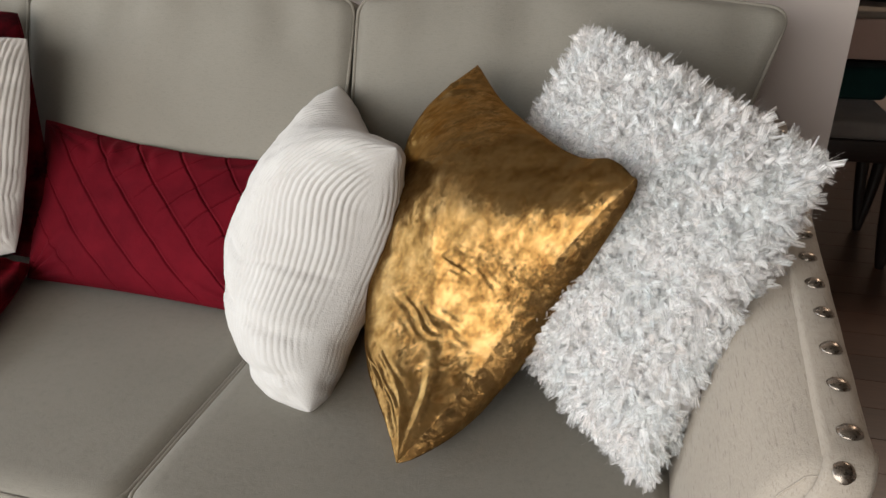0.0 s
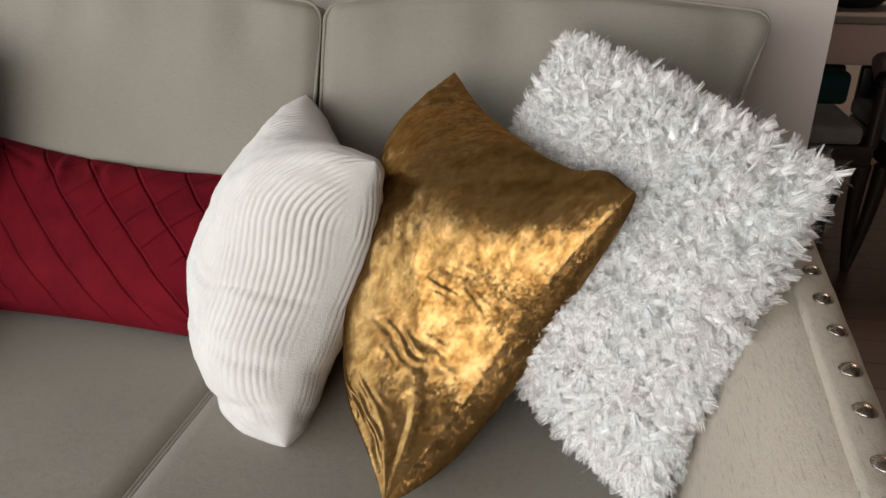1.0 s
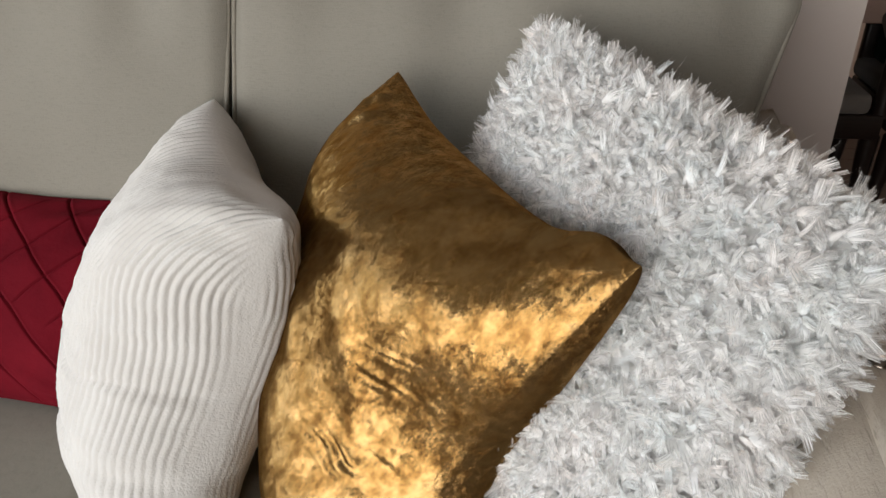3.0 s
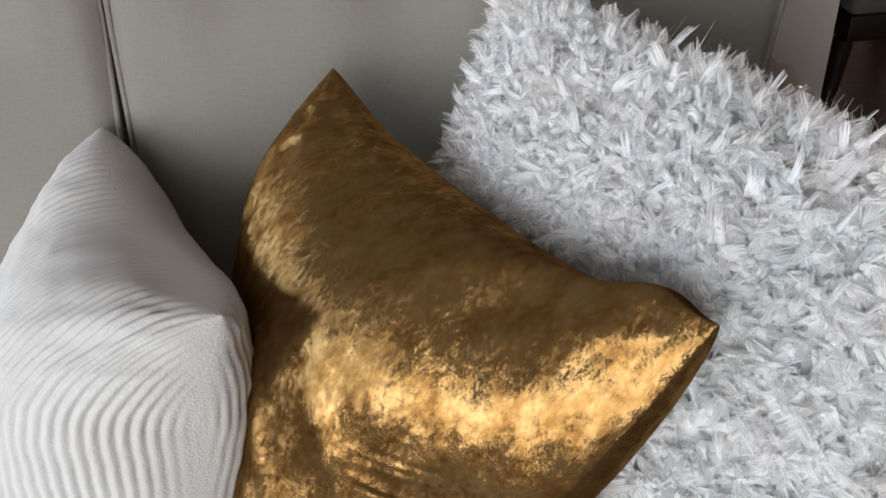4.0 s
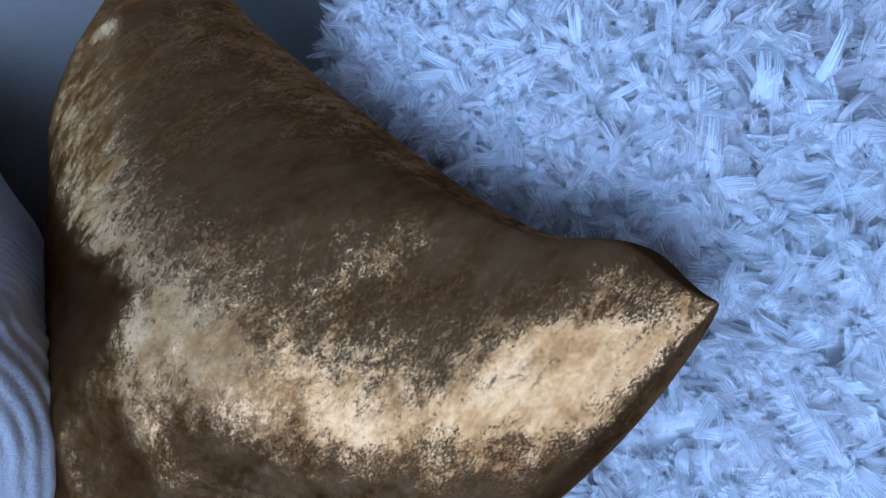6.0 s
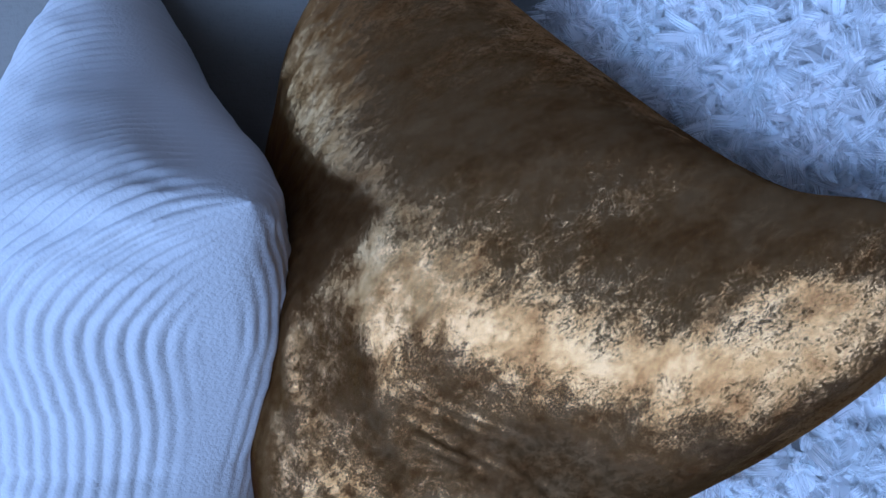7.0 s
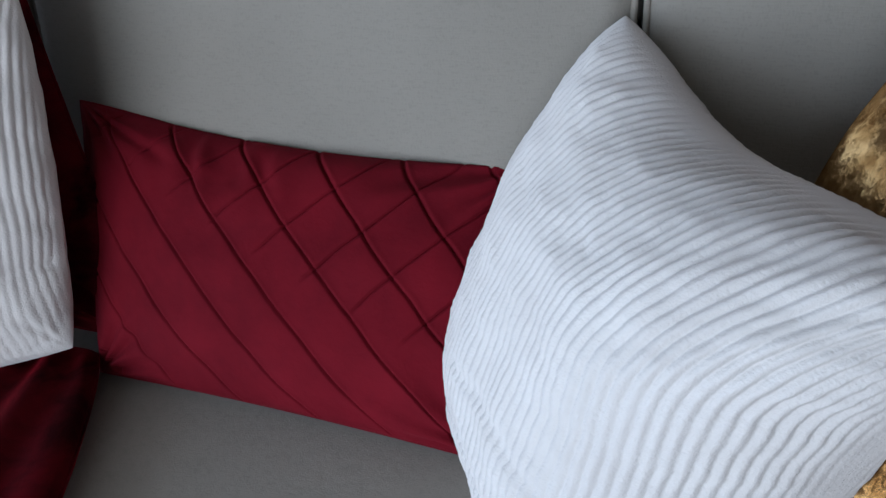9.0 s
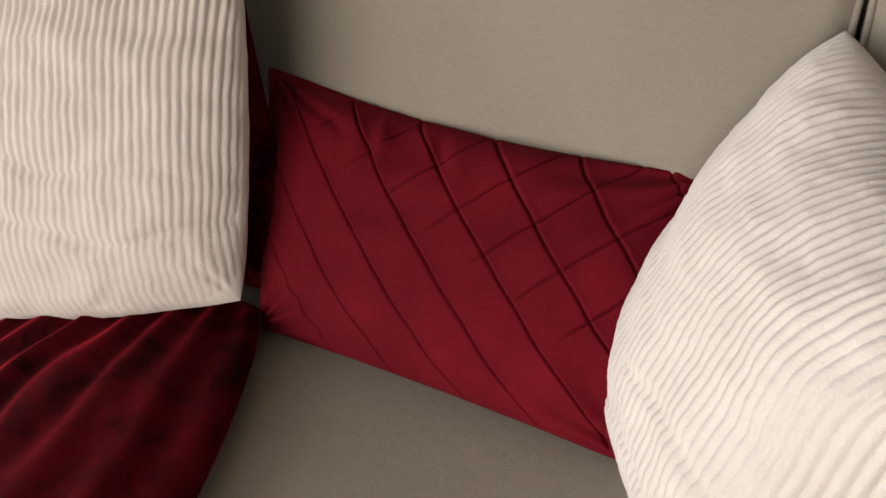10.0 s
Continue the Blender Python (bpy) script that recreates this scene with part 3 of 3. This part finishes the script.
def ribs(pitch, depth, seed=0, hem=0.0):
    """Corduroy cords along the height, wandering a little, broken by soft cross creases."""
    folds = ear_folds(((-1, 1, 1), (1, 1, 1), (1, -1, 1), (-1, -1, 1)), seed, 0.0012)

    def f(u, v, along):
        x = along + 0.004 * noise.noise((u * 2, v * 3, seed)) + (0.0010 + 0.0015 * max(0.0, 0.25 - v)) * noise.noise((u * 9, v * 14, seed))
        c = (0.5 - 0.5 * math.cos(math.tau * x / pitch)) ** 0.62
        d = depth * (1 + 0.75 * v) * (c - 0.6) * (0.85 + 0.35 * noise.noise((u * 9, v * 9, seed + 3)))
        d += 0.005 * noise.noise((u * 2.2, v * 3.5, seed + 7)) + 0.0026 * noise.noise((u * 5, v * 8, seed + 8)) + 0.0011 * noise.noise((u * 9, v * 26, seed + 9))
        crease = noise.noise((u * 1.5, v * 1.5, seed + 20)) * 0.25 + v
        d -= 0.005 * math.exp(-((crease + 0.45) / 0.035) ** 2) + 0.004 * math.exp(-((crease + 0.1) / 0.03) ** 2) * (u > -0.2)
        d -= hem * math.exp(-((v + 0.80 + 0.06 * noise.noise((u * 3, 0.5, seed + 30))) / 0.045) ** 2)
        return d + folds(u, v)
    return f


def satin_relief(seed):
    folds = ear_folds(((-1, 1, 0.25), (1, 1, 0.1), (1, -1, 0.8), (-1, -1, 0.8)), seed, 0.008, 0.42, 5)

    def f(u, v, along):
        d = folds(u, v) + 0.004 * noise.noise((u * 1.8, v * 2.6, seed)) + 0.0018 * noise.noise((u * 5, v * 3.5, seed + 5))
        # bundles of tight pleats that run in from the side seam
        for cu, cv, ru, rv, amp, freq in ((0.66, -0.42, 0.18, 0.10, 0.0026, 84), (0.72, 0.06, 0.15, 0.09, 0.0016, 80), (0.52, -0.86, 0.32, 0.09, 0.0032, 84)):
            w = v + 0.25 * u + 0.03 * noise.noise((u * 4, v * 4, seed))
            d += amp * (0.7 + 1.3 * noise.noise((u * 7, v * 7, seed + 40))) * math.sin(w * freq + 5 * noise.noise((u * 5, v * 9, seed + 41))) * math.exp(-((u - cu) / ru) ** 2 - ((v - cv) / rv) ** 2)
        # the long soft fold that runs down the middle, and a shallow one beside it
        for cu, cv, wide, far, amp in ((0.46, 0.10, 0.065, 0.36, 0.0055), (0.16, -0.02, 0.05, 0.30, 0.0035)):
            across, down = 0.87 * (u - cu) + 0.49 * (v - cv) + 0.03 * noise.noise((u * 5, v * 5, seed + 12)), 0.49 * (u - cu) - 0.87 * (v - cv)
            d += amp * math.exp(-(across / wide) ** 2 - (down / far) ** 2)
        # two folds across the top corner
        q = (u + 1) + (1 - v) * 0.8
        d += 0.0055 * (math.exp(-((q - 0.26) / 0.035) ** 2) + math.exp(-((q - 0.44) / 0.035) ** 2)) * math.exp(-((u + 1 - 1.3 * (1 - v)) / 0.16) ** 2)
        # the tuck where the corner folds over
        d -= 0.005 * math.exp(-((u - 0.60 + 0.3 * (1 - v)) / 0.10) ** 2 - ((v - 0.92) / 0.22) ** 2)
        return d
    return f


def draped(seed):
    """Long soft folds that fan out from the far side."""
    base = satin_relief(seed)

    def f(u, v, along):
        a = (u - 0.9) / (3.0 - v) + 0.02 * noise.noise((u * 3, v * 2, seed))
        fold = math.sin(a * 62 + 1.5 * noise.noise((u * 2, v * 1.5, seed + 4)))
        return 0.3 * base(u, v, along) + 0.0075 * fold * (0.55 + 0.6 * noise.noise((u * 3, v * 1.2, seed + 9)))
    return f


def lattice():
    """Pin tucks: one family of slanting lines all over, the crossing one only towards the upper far side."""
    base = ear_folds(((-1, 1, 1), (1, 1, 1), (1, -1, 1), (-1, -1, 1)), 9, 0.004)

    def f(u, v, along):
        s, r = (u + 1) / 2, (1 - v) / 2
        d = base(u, v) + 0.004 * noise.noise((u * 4, v * 3, 2.2))
        wob = 0.006 * noise.noise((u * 4, v * 4, 5.0))
        a = (s - 0.40 * r - 0.13 * r * r + wob + 0.27) / 0.167
        k = a - round(a)
        d += 0.0008 * math.exp(-((k - 0.05) / 0.05) ** 2) - 0.0056 * math.exp(-(k / 0.021) ** 2)
        reach = (0.72 * s + 0.10 - r) / 0.06
        if reach > 0:
            b = (s + 0.54 * r - 0.71 + wob) / 0.147
            k = b - round(b)
            d += min(1.0, reach) * (0.0006 * math.exp(-((k - 0.05) / 0.05) ** 2) - 0.0044 * math.exp(-(k / 0.021) ** 2))
        # puckers under the top edge
        d += 0.0035 * math.sin(u * 38 + 3 * noise.noise((u * 5, v * 3, 1.0))) * math.exp(-((u + 0.25) / 0.3) ** 2 - ((v - 0.72) / 0.2) ** 2)
        return d
    return f


white_shape = SewnCushion((-0.258, 1.153, 0.819), (-0.034, 0.805, 0.824), (-0.138, 0.679, 0.464), (-0.335, 1.048, 0.473),
                          (0.1465, 2.10, 0.47, 0.366, 0.16), (0.0914, 2.7, 0.447, 0.026, -0.09),
                          {"top": ((0.0314, 0.0058, -0.0034), (0.0031, 0.0014, 0.0023)), "bottom": ((-0.0711, -0.0049, -0.0139), (-0.0035, 0.0074, 0.0015)),
                           "left": ((-0.0256, 0.0048, -0.0104), (0.0229, 0.0176, -0.0048)), "right": ((0.0464, 0.0, -0.0037), (0.0, 0.0059, 0.0096))},
                          (-0.0065, 0.831, 0.107), blunt=0.03)
white_shape.relief = ribs(0.0098, 0.0019, seed=1, hem=0.007)
pillow("corduroy_pillow", "plump white ribbed corduroy pillow leaning on the gold one", white_shape, CORDUROY, 720, 120, "pillows on the sofa", 0, back_res=(420, 60))

gold_shape = SewnCushion((0.002, 1.114, 0.868), (0.268, 0.771, 0.816), (0.015, 0.592, 0.484), (-0.087, 1.057, 0.492),
                         (0.0694, 1.908, 0.57, 0.004, 0.165), (0.113, 2.16, 0.364, 0.277, -0.237),
                         {"top": ((0.0298, 0.0003, 0.0033), (0.0222, -0.0065, 0.0031)), "bottom": ((-0.0101, 0.0013, 0.0023), (0.0335, -0.0227, -0.0147)),
                          "left": ((0.0333, 0.0137, 0.0088), (0.0944, 0.0151, 0.0089)), "right": ((0.0661, 0.0255, 0.0001), (-0.0382, -0.0252, -0.0006))},
                         (0.023, 0.916, 0.051), (0.61, 0.675, 0.224, 0.35), blunt=0.006)
gold_shape.relief = satin_relief(3)
pillow("velvet_pillow", "shiny gold crushed velvet pillow with creases", gold_shape, GOLD, 260, 260, "pillows on the sofa", 0, back_res=(90, 90))

red_shape = Cushion((-0.875, 1.119, 0.719), (-0.325, 1.115, 0.668), (-0.325, 0.905, 0.468), (-0.825, 0.928, 0.470), 0.055, 0.03, (0.11, 0.04, 0.03, 0.03), 2.4, 0.5)
red_shape.relief = lattice()
pillow("lumbar_pillow", "long red pillow with a pin-tucked diamond pattern", red_shape, RED, 460, 260, "pillows on the sofa", 0.0018)

wine_back = Cushion((-1.37, 1.10, 0.92), (-0.905, 1.15, 0.925), (-0.765, 0.97, 0.485), (-1.28, 0.95, 0.50), 0.05, 0.03, (0.05, 0.02, 0.04, 0.04), 2.4, 0.5, blunt=0.03)
wine_back.relief = satin_relief(17)
pillow("wine_pillow", "dark wine red velvet pillow standing against the sofa back", wine_back, WINE, 80, 80, "pillows on the sofa", 0.002)

wine_low = Cushion((-1.20, 0.90, 0.485), (-0.812, 0.945, 0.496), (-0.682, 0.53, 0.490), (-1.11, 0.49, 0.49), 0.042, 0.028, (0.03, -0.09, 0.05, 0.04), 2.4, 0.5, blunt=0.06)
wine_low.relief = draped(11)
pillow("wine_pillow", "dark wine red velvet pillow lying creased on the seat", wine_low, WINE, 120, 120, "pillows on the sofa", 0.002)

cream_shape = Cushion((-1.23, 0.975, 0.895), (-0.803, 1.05, 0.895), (-0.812, 0.908, 0.53), (-1.23, 0.745, 0.50), 0.070, 0.045, (0.03, -0.03, -0.02, 0.03), 2.8, 0.5, blunt=0.02)
cream_shape.relief = ribs(0.0100, 0.0022, seed=5)
pillow("cream_pillow", "cream ribbed corduroy pillow resting on the wine ones", cream_shape, CREAM, 400, 90, "pillows on the sofa", 0)

fur_shape = Cushion((0.175, 1.125, 0.915), (0.465, 0.79, 0.840), (0.317, 0.660, 0.470), (0.02, 0.985, 0.54), 0.085, 0.06, (-0.03, 0.0, 0.0, 0.02), 2.4, 0.5)


def shaggy_pillow(shape, tufts=4600):
    top = thing("shaggy_pillow", "white shaggy pillow of glossy ribbon fringe", "pillow", "pillows on the sofa")
    top.matrix_world = shape.basis
    bm = bmesh.new()
    grid_mesh(bm, 40, 40, lambda u, v: shape.place(u, v, 1) - Vector((0, 0, 0.006)))
    part("front_cover", bm, BACKING, top)
    bm = bmesh.new()
    grid_mesh(bm, 30, 30, lambda u, v: shape.place(u, v, -1), True)
    part("back_cover", bm, BACKING, top)
    rng = random.Random(12)
    verts, faces, uvs = [], [], []
    for i in range(tufts):
        side = 1 if rng.random() < 0.8 else -1
        u, v = rng.uniform(-1, 1), rng.uniform(-1, 1)
        if rng.random() < 0.22:
            if rng.random() < 0.5:
                u = math.copysign(rng.uniform(0.92, 1), u)
            else:
                v = math.copysign(rng.uniform(0.92, 1), v)
        root = shape.place(u, v, side)
        e = 0.01
        q = shape.place(max(-0.999, min(0.999, u * 0.99 + e)), v * 0.99, side) - shape.place(max(-0.999, min(0.999, u * 0.99 - e)), v * 0.99, side)
        w = shape.place(u * 0.99, max(-0.999, min(0.999, v * 0.99 + e)), side) - shape.place(u * 0.99, max(-0.999, min(0.999, v * 0.99 - e)), side)
        n = q.cross(w) * side
        n = n.normalized() if n.length > 1e-9 else Vector((0, 0, side))
        out = Vector((u, v, 0)) * (max(abs(u), abs(v)) ** 6) * 1.2
        lay = Vector((rng.uniform(-1, 1), rng.uniform(-1, 1), rng.uniform(-0.3, 0.3)))
        lean = n * rng.uniform(0.1, 0.7) + lay * 0.9 + out + Vector((0, -0.25, 0))
        for j in range(18):
            stray = Vector((rng.uniform(-1, 1), rng.uniform(-1, 1), rng.uniform(-1, 1)))
            p = root + stray * 0.004
            d = (lean + Vector((rng.uniform(-1, 1), rng.uniform(-1, 1), rng.uniform(-1, 1))) * 0.42).normalized()
            if d.dot(n) < 0.06:
                d = (d + n * (0.14 - d.dot(n))).normalized()
            thin = rng.random() < 0.5
            length = rng.uniform(0.010, 0.020) if thin else rng.uniform(0.008, 0.015)
            width = rng.uniform(0.0003, 0.0007) if thin else rng.uniform(0.004, 0.011)
            across = d.cross(n + stray * (0.7 if thin else 0.45))
            across = across.normalized() if across.length > 1e-6 else Vector((1, 0, 0))
            curl = (n * rng.uniform(-1.5, 0.4) + Vector((rng.uniform(-1.2, 1.2), rng.uniform(-1.2, 1.2), 0))) * length * 0.8
            twist, bow = rng.uniform(-1.3, 1.3), rng.uniform(-0.35, 0.35) * width
            base, steps, shift = len(verts), 4, rng.uniform(0, 60)
            for s in range(steps + 1):
                f = s / steps
                c = p + d * length * f + curl * f * f + n * rng.uniform(-0.0012, 0.0012) * f
                taper = (0.4, 0.75, 0.95, 1.05, 1.1)[s] if not thin else 1 - 0.6 * f
                tilt = (across + n * twist * f).normalized() * width / 2 * taper
                verts += [c - tilt, c + n * bow * taper * rng.uniform(0.4, 1.4), c + tilt]
            for s in range(steps):
                a = base + 3 * s
                faces += [(a, a + 1, a + 4, a + 3), (a + 1, a + 2, a + 5, a + 4)]
                f0, f1 = s / steps, (s + 1) / steps
                uvs += [(shift, f0), (shift + 0.5, f0), (shift + 0.5, f1), (shift, f1), (shift + 0.5, f0), (shift + 1, f0), (shift + 1, f1), (shift + 0.5, f1)]
    me = bpy.data.meshes.new("ribbon_fringe")
    me.from_pydata(verts, [], faces)
    layer = me.uv_layers.new(name="uv")
    layer.data.foreach_set("uv", [c for uv in uvs for c in uv])
    me.materials.append(RIBBON)
    for p in me.polygons:
        p.use_smooth = True
    fringe = new("ribbon_fringe", me)
    fringe.parent = top
    tagged(fringe, "dense fringe of crinkled white ribbon", kind="stuff")
    return top


shaggy_pillow(fur_shape)


# ---- the dining room beyond ----
def dining_table():
    top = thing("dining_table", "taupe covered dining table with dark legs", "table")
    bm = bmesh.new()
    part("tabletop", box(bm, 0.72, 1.9, 2.45, 3.5, 0.772, 0.796, 0.008), TAUPE, top)
    bm = bmesh.new()
    part("tablecloth", box(bm, 0.735, 1.885, 2.465, 3.485, 0.65, 0.771, 0.005), PINK_CLOTH, top, "blush cloth drop under the top")
    for x in (0.85, 1.77):
        for y in (2.6, 3.35):
            bm = bmesh.new()
            part("leg", box(bm, x - 0.035, x + 0.035, y - 0.035, y + 0.035, 0.0, 0.65, 0.008), DARK_WOOD, top)


def dining_chair(x, y):
    top = thing("dining_chair", "dark wooden dining chair with a grey padded seat", "chair", "chairs at the dining table", (x, y, 0))
    bm = bmesh.new()
    part("seat", box(bm, -0.21, 0.165, -0.2, 0.22, 0.435, 0.492, 0.018), GREY, top, "grey padded seat")
    bm = bmesh.new()
    part("seat_rail", box(bm, -0.205, 0.205, -0.195, 0.215, 0.365, 0.434, 0.006), DARK_WOOD, top)
    for x in (-0.2, 0.19):
        for y in (-0.17, 0.19):
            bm = bmesh.new()
            pts = [Vector((x + 0.03 * math.copysign(1, x) * (1 - f) ** 2, y - 0.02 * math.copysign(1, y) * (1 - f), 0.37 * f)) for f in [k / 8 for k in range(9)]]
            tube(bm, pts, [0.014 + 0.012 * k / 8 for k in range(9)], 10)
            part("leg", bm, DARK_WOOD, top)
    bm = bmesh.new()
    pts = [Vector((0.2 + 0.02 * math.sin(k * 0.5), 0.2 - 0.4 * k / 8, 0.64 + 0.03 * math.sin(k * 0.4))) for k in range(9)]
    tube(bm, pts, 0.028, 10)
    part("arm", bm, DARK_WOOD, top)
    bm = bmesh.new()
    tube(bm, [Vector((0.2, -0.17, 0.425 + 0.021 * k)) for k in range(11)], 0.022, 10)
    part("arm_post", bm, DARK_WOOD, top)
    bm = bmesh.new()
    box(bm, -0.2, 0.2, 0.2, 0.235, 0.47, 0.60, 0.01)
    part("backrest", bm, DARK_WOOD, top)
    return top


def seat_pad(x, y):
    bm = bmesh.new()
    box(bm, x - 0.175, x + 0.185, y + 0.07, y + 0.19, 0.493, 0.60, 0.02, 4)
    tagged(mesh_object("seat_pad", bm, TEAL), "dark teal cushion standing on the dining chair", "cushion", "cushions on the dining chairs")


dining_table()
for chair_x in (0.86, 1.31):
    dining_chair(chair_x, 2.53)
    seat_pad(chair_x, 2.53)
bm = bmesh.new()
bmesh.ops.create_cone(bm, cap_ends=True, segments=24, radius1=0.08, radius2=0.16, depth=0.07, matrix=Matrix.Translation((1.02, 2.72, 0.831)))
tagged(mesh_object("bowl", bm, BLACK), "black glazed bowl on the dining table", "bowl")

# ---- floorboards ----
BOARD_W, BOARD_L = 0.12, 1.55


def floorboard_mesh(length):
    bm = bmesh.new()
    box(bm, 0.0004, length - 0.0004, 0.0004, BOARD_W - 0.0004, -0.02, 0.0, 0.0008, 1)
    me = bpy.data.meshes.new("floorboard")
    bm.to_mesh(me)
    bm.free()
    me.materials.append(FLOOR_WOOD)
    return me


def floorboards():
    """Rows of long boards from wall to wall, every other row shifted by half a board."""
    whole, half = floorboard_mesh(BOARD_L), floorboard_mesh(BOARD_L / 2)
    for j in range(49):
        x = -2.7
        for me in ([whole] * 4, [half, whole, whole, whole, half])[j % 2]:
            ob = new("floorboard", me)
            ob.parent = SUBFLOOR
            ob.location = (x, -1.79 + j * BOARD_W, 0)
            x += BOARD_L if me is whole else BOARD_L / 2


floorboards()
